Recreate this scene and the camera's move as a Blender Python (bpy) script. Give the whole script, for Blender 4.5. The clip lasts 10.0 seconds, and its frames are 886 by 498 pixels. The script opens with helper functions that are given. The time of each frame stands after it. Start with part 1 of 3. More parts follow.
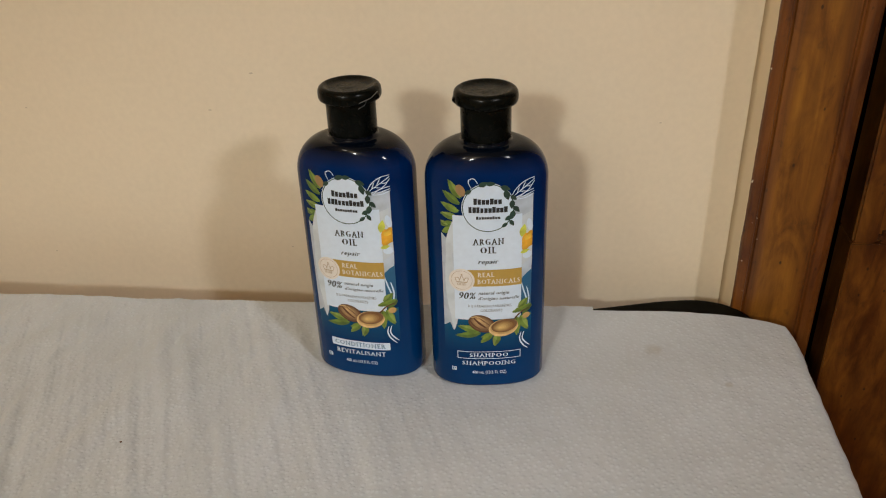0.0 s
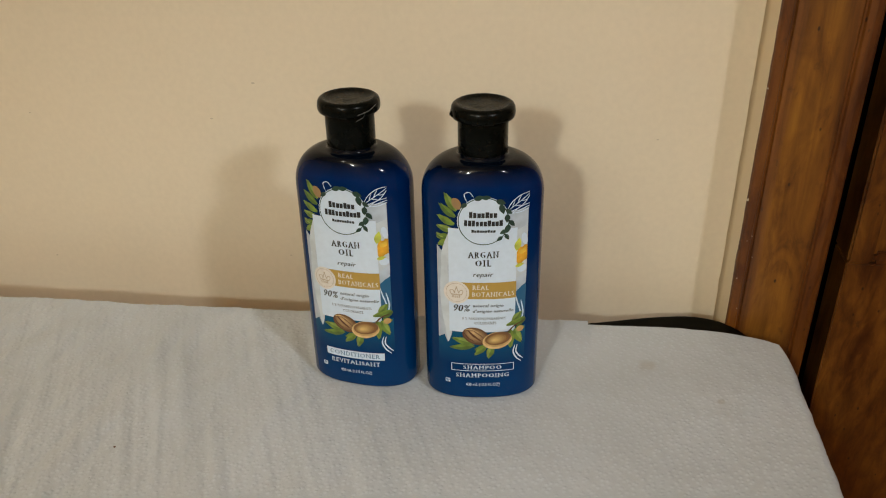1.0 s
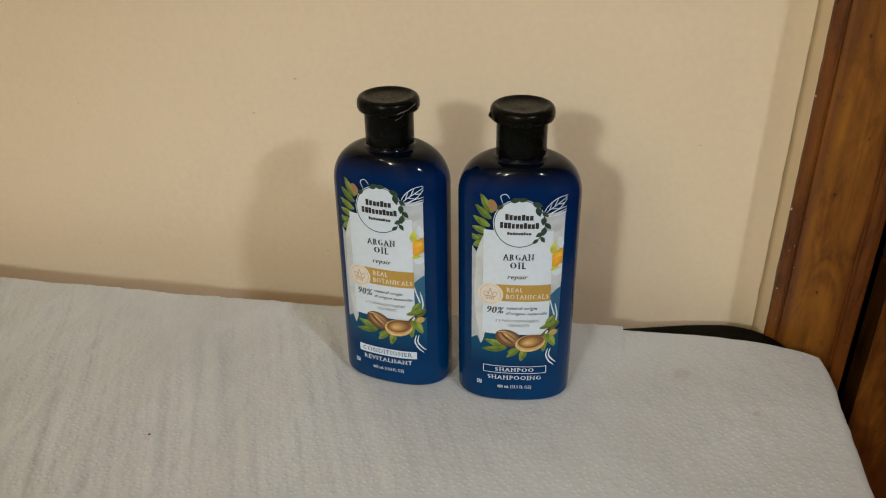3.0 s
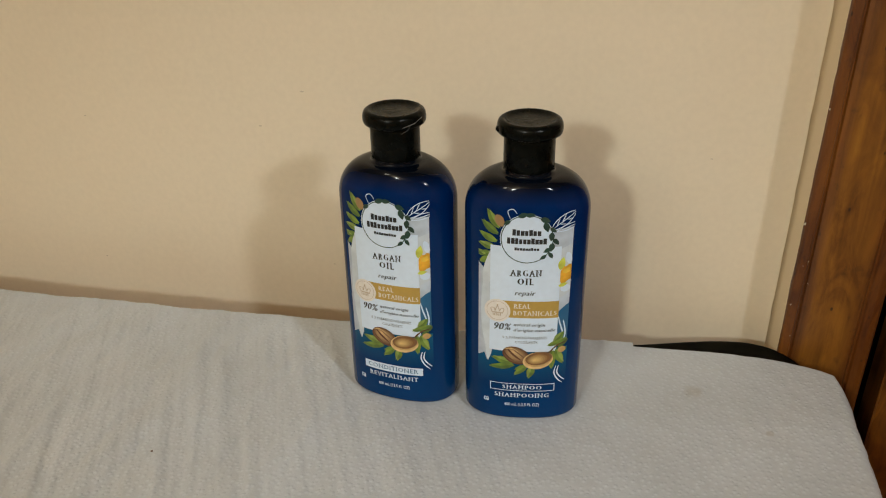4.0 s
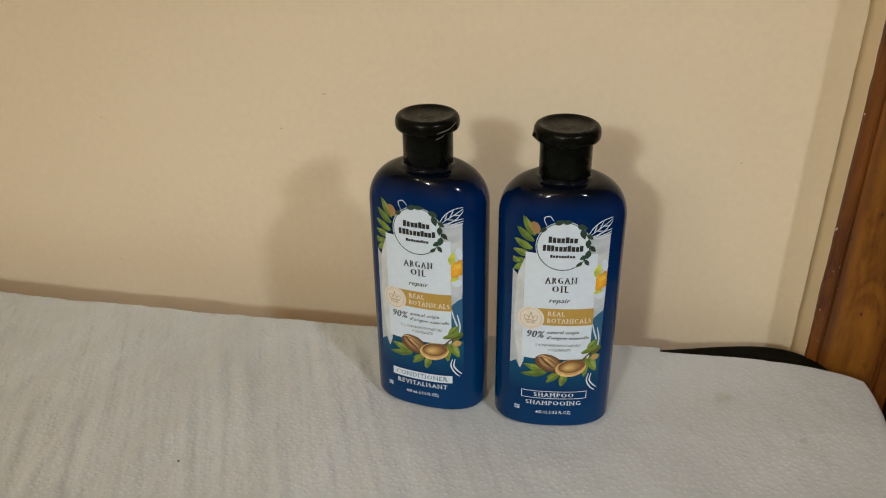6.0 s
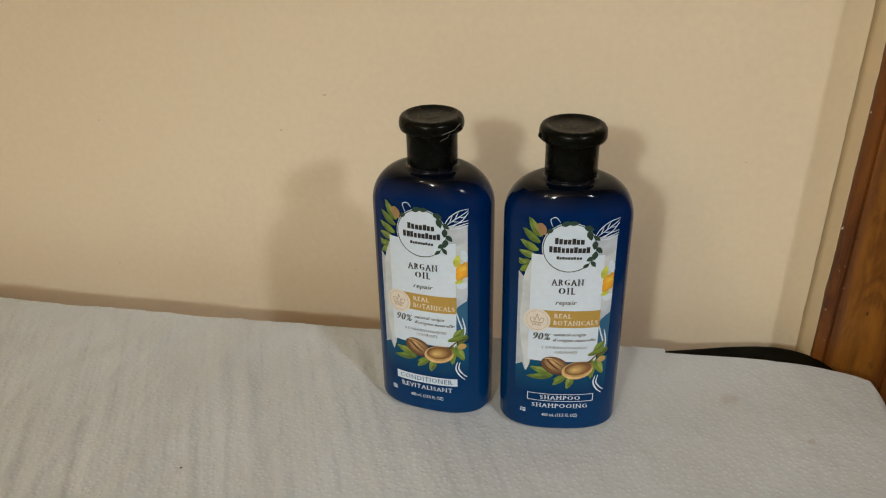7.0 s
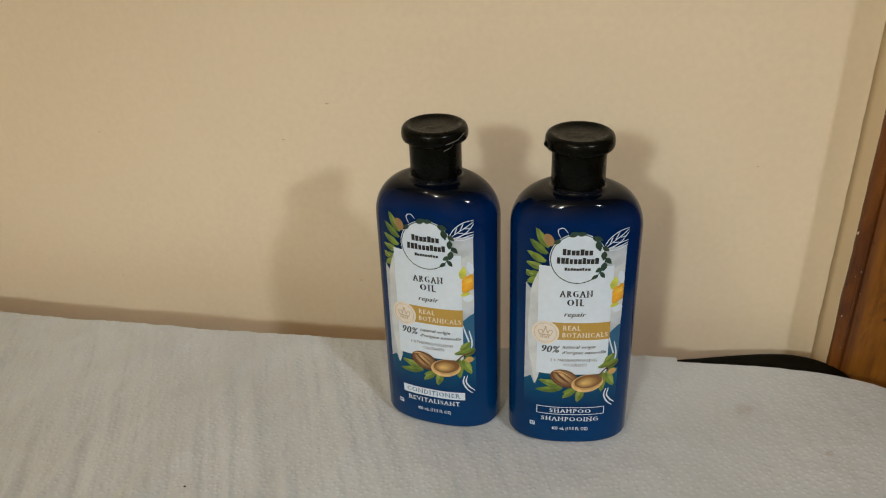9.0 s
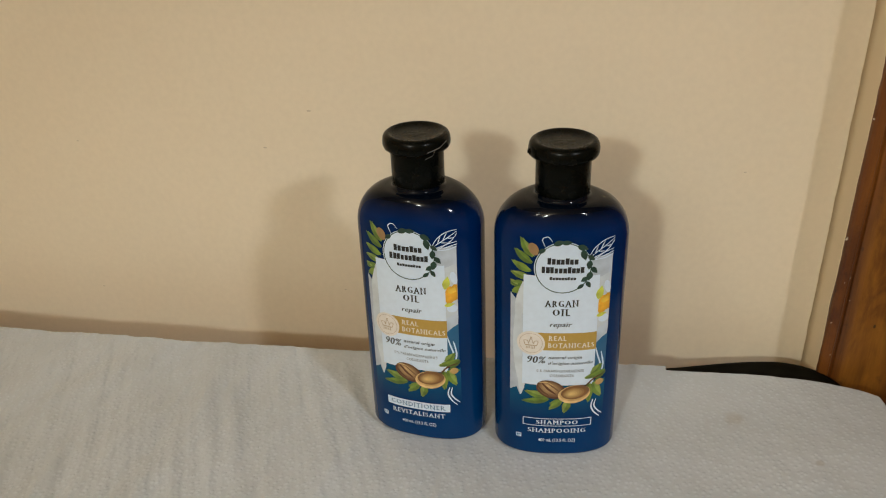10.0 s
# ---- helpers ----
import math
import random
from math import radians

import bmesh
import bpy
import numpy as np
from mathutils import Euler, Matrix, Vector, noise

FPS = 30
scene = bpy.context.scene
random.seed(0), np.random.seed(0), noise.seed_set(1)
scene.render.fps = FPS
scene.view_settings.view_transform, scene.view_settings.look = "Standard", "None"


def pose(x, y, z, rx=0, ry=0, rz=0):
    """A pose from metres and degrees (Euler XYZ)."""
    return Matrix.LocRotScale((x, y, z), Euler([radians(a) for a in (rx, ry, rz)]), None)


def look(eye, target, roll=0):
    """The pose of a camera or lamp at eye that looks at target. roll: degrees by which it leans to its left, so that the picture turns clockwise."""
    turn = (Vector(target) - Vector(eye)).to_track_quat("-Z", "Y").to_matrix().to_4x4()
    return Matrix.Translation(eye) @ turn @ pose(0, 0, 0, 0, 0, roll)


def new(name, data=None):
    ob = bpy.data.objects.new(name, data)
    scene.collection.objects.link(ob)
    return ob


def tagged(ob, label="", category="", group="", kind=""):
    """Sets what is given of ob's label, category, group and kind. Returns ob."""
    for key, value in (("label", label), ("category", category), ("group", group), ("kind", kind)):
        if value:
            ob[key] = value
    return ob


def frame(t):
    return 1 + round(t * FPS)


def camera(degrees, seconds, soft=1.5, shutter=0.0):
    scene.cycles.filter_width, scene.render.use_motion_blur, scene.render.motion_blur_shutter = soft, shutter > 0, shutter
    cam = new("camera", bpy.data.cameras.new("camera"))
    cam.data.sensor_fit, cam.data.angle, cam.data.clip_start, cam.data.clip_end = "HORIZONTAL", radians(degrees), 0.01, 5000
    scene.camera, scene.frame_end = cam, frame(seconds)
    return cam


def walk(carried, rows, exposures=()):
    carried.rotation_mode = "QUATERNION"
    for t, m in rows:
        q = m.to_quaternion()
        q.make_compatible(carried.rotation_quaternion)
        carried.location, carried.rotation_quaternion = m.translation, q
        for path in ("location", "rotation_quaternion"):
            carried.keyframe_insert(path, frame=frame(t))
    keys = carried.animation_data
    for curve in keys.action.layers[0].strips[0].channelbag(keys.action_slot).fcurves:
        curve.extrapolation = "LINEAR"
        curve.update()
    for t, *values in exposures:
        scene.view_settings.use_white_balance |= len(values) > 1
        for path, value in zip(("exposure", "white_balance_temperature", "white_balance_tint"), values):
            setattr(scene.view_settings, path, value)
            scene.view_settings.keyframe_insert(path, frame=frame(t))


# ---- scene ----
cam = camera(56.7, 10.0, soft=1.1)
PATH = [
    (0, (0.001, 0.01, 1.104), (-0.276, 1.729, 0.119), -2.1),
    (0.5, (0.005, 0.005, 1.107), (-0.272, 1.731, 0.135), -1.4),
    (1, (0.006, 0.008, 1.107), (-0.279, 1.737, 0.144), -1.1),
    (1.5, (0.008, 0.01, 1.108), (-0.319, 1.731, 0.142), -1.4),
    (2, (0.007, 0.014, 1.109), (-0.325, 1.729, 0.137), -1.5),
    (2.5, (0.007, 0.006, 1.109), (-0.346, 1.718, 0.138), -1.1),
    (3.8, (0.009, 0.019, 1.109), (-0.394, 1.728, 0.152), -1.0),
    (4, (0.009, 0.019, 1.108), (-0.397, 1.733, 0.16), -1.1),
    (4.5, (-0.003, 0.024, 1.104), (-0.404, 1.738, 0.154), -0.9),
    (5, (-0.011, 0.026, 1.1), (-0.412, 1.74, 0.151), -0.9),
    (5.5, (-0.016, 0.023, 1.106), (-0.403, 1.737, 0.149), -0.7),
    (6.8, (-0.021, 0.025, 1.113), (-0.399, 1.739, 0.154), -1.1),
    (7, (-0.025, 0.027, 1.11), (-0.395, 1.742, 0.151), -1.0),
    (7.5, (-0.026, 0.029, 1.108), (-0.432, 1.74, 0.154), -1.9),
    (8, (-0.026, 0.035, 1.112), (-0.431, 1.744, 0.155), -2.2),
    (8.5, (-0.025, 0.036, 1.113), (-0.421, 1.743, 0.15), -2.0),
    (9, (-0.025, 0.04, 1.111), (-0.418, 1.751, 0.152), -2.1),
    (9.5, (-0.025, 0.046, 1.11), (-0.41, 1.761, 0.156), -2.2),
    (10, (-0.022, 0.05, 1.109), (-0.396, 1.77, 0.16), -2.2),
]
walk(cam, [(t, look(eye, target, roll)) for t, eye, target, roll in PATH], ((0, 0.0, 6500, 14), (0.5, 0.0, 6500, 12), (1.2, 0.0, 6500, 10), (10, 0.0, 6500, 10)))

# ---- light: ceiling lamps out of view; the cool one's narrow cone keeps the left paper dim ----
world = bpy.data.worlds.new("room_world")
world.use_nodes = True
world.node_tree.nodes["Background"].inputs[0].default_value = (0.9, 0.8, 0.68, 1)
world.node_tree.nodes["Background"].inputs[1].default_value = 0.01
scene.world = world
scene.view_settings.exposure = 0.0


def bulb(name, place, watts, colour, radius, spot=None):
    data = bpy.data.lights.new(name, "SPOT" if spot else "POINT")
    data.energy, data.color, data.shadow_soft_size = watts, colour, radius
    ob = new(name, data)
    ob.location = place
    if spot:
        data.spot_size, data.spot_blend = radians(spot[1]), 1.0
        ob.matrix_world = look(place, spot[0])
    return ob


# spot cone stands in for a shadow over the paper's front left
bulb("lamp_cool", (1.18, -0.80, 2.00), 52, (0.92, 0.95, 0.95), 0.075, ((-0.115, 0.53, 0.79), 20.5))
bulb("lamp_warm", (-0.61, -2.20, 2.08), 84, (0.89, 0.95, 0.885), 0.11)
bulb("lamp_warm_side", (-0.84, -0.90, 2.00), 9.0, (0.96, 0.92, 0.74), 0.09)

# ---- materials ----


def material(name, colour=(0.5, 0.5, 0.5), rough=0.5, metal=0.0, coat=0.0, shine=0.5):
    m = bpy.data.materials.new(name)
    m.use_nodes = True
    b = m.node_tree.nodes["Principled BSDF"]
    b.inputs["Base Color"].default_value = (*colour, 1)
    b.inputs["Roughness"].default_value = rough
    b.inputs["Metallic"].default_value = metal
    b.inputs["Coat Weight"].default_value = coat
    b.inputs["Coat Roughness"].default_value = 0.08
    b.inputs["Specular IOR Level"].default_value = shine
    return m


def node(m, kind, **values):
    n = m.node_tree.nodes.new(kind)
    for key, value in values.items():
        n.inputs[key.replace("_", " ")].default_value = value
    return n


def link(m, a, out, b, inp):
    m.node_tree.links.new(a.outputs[out], b.inputs[inp])


def principled(m):
    return m.node_tree.nodes["Principled BSDF"]


def coords(m, scale=(1, 1, 1)):
    """Object coordinates, scaled."""
    c = node(m, "ShaderNodeTexCoord")
    s = node(m, "ShaderNodeMapping")
    s.inputs["Scale"].default_value = scale
    link(m, c, "Object", s, "Vector")
    return s


def ramp(m, src, out, stops):
    r = node(m, "ShaderNodeValToRGB")
    while len(r.color_ramp.elements) < len(stops):
        r.color_ramp.elements.new(0.5)
    for e, (p, c) in zip(r.color_ramp.elements, stops):
        e.position, e.color = p, (*c, 1)
    link(m, src, out, r, "Fac")
    return r


def mix(m, a, b, fac, mode="MIX"):
    """Mix two colour sockets (node, output) by a node output or a number."""
    n = m.node_tree.nodes.new("ShaderNodeMix")
    n.data_type, n.blend_type = "RGBA", mode
    for k, v in ((6, a), (7, b), (0, fac)):
        if isinstance(v, tuple) and len(v) == 2:
            m.node_tree.links.new(v[0].outputs[v[1]], n.inputs[k])
        else:
            n.inputs[k].default_value = v if k == 0 else (*v, 1)
    return n


def relief(m, src, out, strength, distance):
    b = node(m, "ShaderNodeBump", Strength=strength, Distance=distance)
    link(m, src, out, b, "Height")
    link(m, b, "Normal", principled(m), "Normal")
    return b


def printed(name, colour, spread=0.12, scale=260, rough=0.35):
    """Ink on the bottle: a colour with a slight mottle."""
    m = material(name, colour, rough, coat=0.3)
    n = node(m, "ShaderNodeTexNoise", Scale=scale, Detail=3)
    link(m, coords(m), "Vector", n, "Vector")
    r = ramp(m, n, "Fac", ((0.3, tuple(c * (1 - spread) for c in colour)), (0.7, tuple(min(1, c * (1 + spread)) for c in colour))))
    link(m, r, "Color", principled(m), "Base Color")
    return m


def faded(name, low, high, z0, z1):
    """Ink that runs from one colour into another up the bottle."""
    m = material(name, high, 0.09, shine=0.22)
    xyz = node(m, "ShaderNodeSeparateXYZ")
    link(m, coords(m), "Vector", xyz, "Vector")
    r = node(m, "ShaderNodeMapRange")
    r.inputs[1].default_value, r.inputs[2].default_value = z0, z1
    link(m, xyz, "Z", r, 0)
    link(m, mix(m, low, high, (r, 0)), 2, principled(m), "Base Color")
    return m


def painted_wall():
    m = material("cream wall paint", rough=0.62)
    c = coords(m)
    big = node(m, "ShaderNodeTexNoise", Scale=3.0, Detail=4)
    fine = node(m, "ShaderNodeTexNoise", Scale=220, Detail=3)
    link(m, c, "Vector", big, "Vector")
    link(m, c, "Vector", fine, "Vector")
    r = ramp(m, big, "Fac", ((0.3, (0.735, 0.640, 0.490)), (0.7, (0.780, 0.687, 0.535))))
    f = ramp(m, fine, "Fac", ((0.3, (0.96, 0.96, 0.96)), (0.7, (1, 1, 1))))
    link(m, mix(m, (r, "Color"), (f, "Color"), 1.0, "MULTIPLY"), 2, principled(m), "Base Color")
    relief(m, fine, "Fac", 0.18, 0.0006)
    return m


def stained_wood(name, dark, mid, light, rough=0.42, worn=0.5, draw=0.07, face=None):
    """Old stained softwood, grain along z, dents and dark scuffs; face: middle and half width of a rubbed golden strip."""
    m = material(name, rough=rough)
    c = coords(m, (1, 1, draw))
    g = node(m, "ShaderNodeTexNoise", Scale=95, Detail=6, Roughness=0.62, Distortion=0.6)
    link(m, c, "Vector", g, "Vector")
    c2 = coords(m, (1, 1, 0.16))
    broad = node(m, "ShaderNodeTexNoise", Scale=26, Detail=4, Distortion=1.2)
    link(m, c2, "Vector", broad, "Vector")
    r = ramp(m, g, "Fac", ((0.30, dark), (0.5, mid), (0.72, light)))
    rb = ramp(m, broad, "Fac", ((0.30, (0.66, 0.58, 0.52)), (0.46, (0.92, 0.89, 0.86)), (0.70, (1.12, 1.12, 1.08))))
    col = mix(m, (r, "Color"), (rb, "Color"), 1.0, "MULTIPLY")
    blotch = node(m, "ShaderNodeTexNoise", Scale=42, Detail=8, Roughness=0.66, Distortion=1.2)
    link(m, coords(m, (1, 1, 0.30)), "Vector", blotch, "Vector")
    rp = ramp(m, blotch, "Fac", ((0.36, (0.48, 0.36, 0.34)), (0.47, (0.86, 0.80, 0.76)), (0.62, (1.16, 1.16, 1.05))))
    col = mix(m, (col, 2), (rp, "Color"), 0.9, "MULTIPLY")
    c3 = coords(m, (1, 1, 0.7))
    spots = node(m, "ShaderNodeTexNoise", Scale=70, Detail=5, Roughness=0.7)
    link(m, c3, "Vector", spots, "Vector")
    rs = ramp(m, spots, "Fac", ((0.60, (0, 0, 0)), (0.70, (worn, worn, worn))))
    col2 = mix(m, (col, 2), (0.035, 0.014, 0.006), (rs, "Color"))
    # small round dents and worm holes, far apart
    dents = node(m, "ShaderNodeTexVoronoi", Scale=130)
    link(m, coords(m, (1, 1, 0.55)), "Vector", dents, "Vector")
    rare = node(m, "ShaderNodeTexNoise", Scale=41, Detail=1)
    link(m, coords(m), "Vector", rare, "Vector")
    here = ramp(m, rare, "Fac", ((0.52, (0, 0, 0)), (0.60, (0.9, 0.9, 0.9))))
    pit = ramp(m, dents, "Distance", ((0.07, (1, 1, 1)), (0.14, (0, 0, 0))))
    both = mix(m, (pit, "Color"), (here, "Color"), 1.0, "MULTIPLY")
    col2 = mix(m, (col2, 2), (0.018, 0.007, 0.004), (both, 2))
    if face:
        xyz = node(m, "ShaderNodeSeparateXYZ")
        link(m, coords(m), "Vector", xyz, "Vector")
        off = node(m, "ShaderNodeMath")
        off.operation = "SUBTRACT"
        off.inputs[1].default_value = face[0]
        link(m, xyz, "X", off, 0)
        far = node(m, "ShaderNodeMath")
        far.operation = "ABSOLUTE"
        link(m, off, 0, far, 0)
        ragged = node(m, "ShaderNodeMath")
        ragged.operation = "MULTIPLY_ADD"
        ragged.inputs[1].default_value = face[1] * 0.9
        link(m, blotch, "Fac", ragged, 0)
        link(m, far, 0, ragged, 2)
        rub = node(m, "ShaderNodeMapRange")
        for k, v in ((1, face[1] * 1.05), (2, face[1] * 1.55), (3, 0.0), (4, 1.0)):
            rub.inputs[k].default_value = v
        link(m, ragged, 0, rub, 0)
        tint = mix(m, (1.22, 1.25, 1.16), (0.80, 0.65, 0.63), (rub, 0))
        col2 = mix(m, (col2, 2), (tint, 2), 1.0, "MULTIPLY")
    link(m, col2, 2, principled(m), "Base Color")
    relief(m, g, "Fac", 0.25, 0.0008)
    return m


def towel_paper():
    """White paper towel: quilted dots and ribs, pressed into soft paper."""
    m = material("white paper towel", rough=0.9)
    principled(m).inputs["Sheen Weight"].default_value = 0.1
    c = coords(m)
    def stretched(turn, across, along):
        """Coordinates turned by an angle, then drawn out along the new y."""
        a = coords(m)
        a.inputs["Rotation"].default_value = (0, 0, turn)
        b = node(m, "ShaderNodeMapping")
        b.inputs["Scale"].default_value = (across, along, 20)
        link(m, a, "Vector", b, "Vector")
        return b

    ribs = node(m, "ShaderNodeTexNoise", Scale=1.0, Detail=1, Distortion=0.15)
    link(m, stretched(-0.42, 120, 9), "Vector", ribs, "Vector")
    cross = node(m, "ShaderNodeTexNoise", Scale=1.0, Detail=1, Distortion=0.2)
    link(m, stretched(0.05, 75, 9), "Vector", cross, "Vector")
    dash = node(m, "ShaderNodeTexVoronoi", Scale=1.0, Randomness=0.85)
    dash.voronoi_dimensions = "2D"
    link(m, stretched(0.74, 235, 215), "Vector", dash, "Vector")
    knob = ramp(m, dash, "Distance", ((0.04, (1, 1, 1)), (0.42, (0, 0, 0))))
    knob.color_ramp.interpolation = "EASE"
    fibre = node(m, "ShaderNodeTexNoise", Scale=900, Detail=4)
    link(m, c, "Vector", fibre, "Vector")
    patch = node(m, "ShaderNodeTexNoise", Scale=11, Detail=6, Roughness=0.62)
    link(m, c, "Vector", patch, "Vector")
    base = ramp(m, patch, "Fac", ((0.32, (0.510, 0.555, 0.605)), (0.62, (0.575, 0.628, 0.695))))
    # knob tops painted lighter and hollows darker, as if lit from above
    knob_lit_tone = ramp(m, dash, "Distance", ((0.05, (1.12, 1.12, 1.11)), (0.24, (1, 1, 1)), (0.75, (0.965, 0.96, 0.95))))
    uneven = node(m, "ShaderNodeTexNoise", Scale=60, Detail=2)
    link(m, c, "Vector", uneven, "Vector")
    pressed = ramp(m, uneven, "Fac", ((0.35, (0.1, 0.1, 0.1)), (0.65, (1, 1, 1))))
    tone = mix(m, (base, "Color"), (knob_lit_tone, "Color"), (pressed, "Color"), "MULTIPLY")
    # two faint old smudges
    for at, size in (((0.072, 0.496, 0.75), 0.0085), ((0.118, 0.462, 0.75), 0.0035)):
        jig = node(m, "ShaderNodeTexNoise", Scale=130, Detail=3)
        link(m, c, "Vector", jig, "Vector")
        away = node(m, "ShaderNodeVectorMath")
        away.operation = "DISTANCE"
        away.inputs[1].default_value = at
        link(m, c, "Vector", away, 0)
        wob = node(m, "ShaderNodeMath")
        wob.operation = "MULTIPLY_ADD"
        wob.inputs[1].default_value = 0.016
        link(m, jig, "Fac", wob, 0)
        link(m, away, "Value", wob, 2)
        fade = node(m, "ShaderNodeMapRange")
        for k, v in ((1, 0.008 + size * 0.2), (2, 0.008 + size), (3, 0.40), (4, 0.0)):
            fade.inputs[k].default_value = v
        link(m, wob, 0, fade, 0)
        tone = mix(m, (tone, 2), (0.36, 0.34, 0.30), (fade, 0))
    link(m, tone, 2, principled(m), "Base Color")
    xyz = node(m, "ShaderNodeSeparateXYZ")
    link(m, c, "Vector", xyz, "Vector")
    worn = node(m, "ShaderNodeMapRange")  # the sheets lie flatter towards the table's end
    for k, v in ((1, -0.30), (2, 0.0), (3, 0.85), (4, 0.12)):
        worn.inputs[k].default_value = v
    link(m, xyz, "X", worn, 0)
    last = None
    for src, out, strength, distance in ((knob, "Color", 0.27, 0.0006), (knob, "Color", None, 0.00012), (uneven, "Fac", 0.24, 0.0035), (ribs, "Fac", None, 0.0024), (cross, "Fac", None, 0.0042), (fibre, "Fac", 0.3, 0.0004)):
        b = node(m, "ShaderNodeBump", Strength=strength or 0.3, Distance=distance)
        link(m, src, out, b, "Height")
        if strength is None:
            link(m, worn, 0, b, "Strength")
        if last:
            link(m, last, "Normal", b, "Normal")
        last = b
    link(m, last, "Normal", principled(m), "Normal")
    return m


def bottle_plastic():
    """Tinted glossy plastic: pearly blue painted lit at the foot, near black at shoulder."""
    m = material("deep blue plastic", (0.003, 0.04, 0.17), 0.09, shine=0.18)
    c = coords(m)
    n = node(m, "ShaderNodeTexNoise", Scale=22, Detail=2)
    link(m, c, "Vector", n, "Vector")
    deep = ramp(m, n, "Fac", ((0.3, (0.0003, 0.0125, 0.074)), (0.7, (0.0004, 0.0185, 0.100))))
    lit_foot = ramp(m, n, "Fac", ((0.3, (0.0003, 0.028, 0.110)), (0.7, (0.0004, 0.037, 0.144))))
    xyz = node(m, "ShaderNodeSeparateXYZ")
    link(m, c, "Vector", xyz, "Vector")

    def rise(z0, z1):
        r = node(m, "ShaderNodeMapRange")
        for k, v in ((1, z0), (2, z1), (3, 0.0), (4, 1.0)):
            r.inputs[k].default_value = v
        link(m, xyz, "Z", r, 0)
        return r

    # blue painted brighter towards the foot, for light passing through the bottle
    lit_fade = mix(m, (lit_foot, "Color"), (deep, "Color"), (rise(0.015, 0.145), 0))
    link(m, mix(m, (lit_fade, 2), (0.0010, 0.0028, 0.007), (rise(0.1560, 0.1665), 0)), 2, principled(m), "Base Color")
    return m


def cap_plastic():
    m = material("black cap plastic", (0.0025, 0.0030, 0.0022), 0.3, shine=0.11)
    n = node(m, "ShaderNodeTexNoise", Scale=160, Detail=4)
    link(m, coords(m), "Vector", n, "Vector")
    r = ramp(m, n, "Fac", ((0.35, (0.20, 0.20, 0.20)), (0.7, (0.34, 0.34, 0.34))))
    link(m, r, "Color", principled(m), "Roughness")
    relief(m, n, "Fac", 0.05, 0.0003)
    return m


def table_paint():
    m = material("black table lacquer and gap shade", (0.006, 0.005, 0.004), 0.6, shine=0.05)
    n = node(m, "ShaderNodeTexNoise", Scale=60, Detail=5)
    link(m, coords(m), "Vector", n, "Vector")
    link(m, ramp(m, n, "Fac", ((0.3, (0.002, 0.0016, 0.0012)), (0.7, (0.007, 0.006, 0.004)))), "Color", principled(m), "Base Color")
    relief(m, n, "Fac", 0.1, 0.0005)
    return m


WALL = painted_wall()
CASING = stained_wood("old stained pine casing", (0.090, 0.032, 0.0050), (0.160, 0.063, 0.0085), (0.225, 0.097, 0.0140), face=(0.163, 0.019))
DOOR = stained_wood("dark stained door", (0.075, 0.024, 0.0045), (0.155, 0.056, 0.0085), (0.245, 0.098, 0.015), 0.38, 0.6, 0.3)
PANEL = stained_wood("lighter door panel", (0.10, 0.035, 0.006), (0.20, 0.078, 0.011), (0.30, 0.132, 0.020), 0.38, 0.4, 0.25)
FLOOR = stained_wood("floor boards", (0.10, 0.045, 0.016), (0.20, 0.10, 0.04), (0.30, 0.16, 0.07), 0.4, 0.2)
TAN_BOUNCE = stained_wood("tan bounce surface", (0.78, 0.63, 0.45), (0.84, 0.68, 0.49), (0.88, 0.73, 0.53), 0.7, 0.02)
CAULK = material("dried cream caulk", (0.72, 0.60, 0.41), 0.5)
CHIP = material("cream paint fleck", (0.52, 0.45, 0.34), 0.7)
FLECK = material("grey wall fleck", (0.56, 0.48, 0.37), 0.8)
TOWEL = towel_paper()
# table lacquer; also stands for shade on the jamb and behind the door
TABLE_GAP_BLACK = table_paint()
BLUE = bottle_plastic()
BLACK = cap_plastic()
WHITE_INK = printed("white ink", (0.625, 0.745, 0.90), 0.03)
STONE_INK = printed("pale grey stone print", (0.45, 0.52, 0.61), 0.18, 90)
PETAL_INK = printed("pale petal print", (0.55, 0.62, 0.69), 0.10, 120)
BLACK_INK = printed("black ink", (0.012, 0.014, 0.016), 0.1)
GOLD_INK = printed("ochre gold ink", (0.44, 0.285, 0.055), 0.05)
CREAM_INK = printed("cream ink", (0.72, 0.69, 0.65), 0.05)
PALE_GOLD = printed("pale gold ink", (0.47, 0.39, 0.29), 0.1)
GREEN_INK = printed("leaf green ink", (0.125, 0.205, 0.024), 0.4, 190)
DARK_GREEN = printed("dark leaf green ink", (0.012, 0.045, 0.030), 0.3, 190)
NUT_INK = printed("argan nut brown ink", (0.085, 0.024, 0.007), 0.4, 130)
NUT_LIGHT = printed("argan kernel tan ink", (0.52, 0.33, 0.12), 0.25, 150)
YELLOW_INK = printed("oil yellow ink", (0.66, 0.33, 0.018), 0.35, 110)
OIL_LIT = printed("pale oil yellow ink", (0.78, 0.50, 0.05), 0.2, 150)
LIME_INK = printed("lime yellow ink", (0.55, 0.60, 0.08), 0.3, 150)
TEAL_INK = printed("teal blue ink", (0.010, 0.105, 0.235), 0.12, 60)
TEAL_FADE = faded("fading teal ink", (0.0004, 0.028, 0.113), (0.007, 0.092, 0.190), 0.030, 0.058)
MOSS_INK = printed("moss green ink", (0.075, 0.14, 0.018), 0.35, 190)
PALE_GREEN = printed("pale green ink", (0.24, 0.33, 0.065), 0.3, 190)
LEAF_LIT = printed("yellow green ink", (0.18, 0.27, 0.03), 0.3, 190)
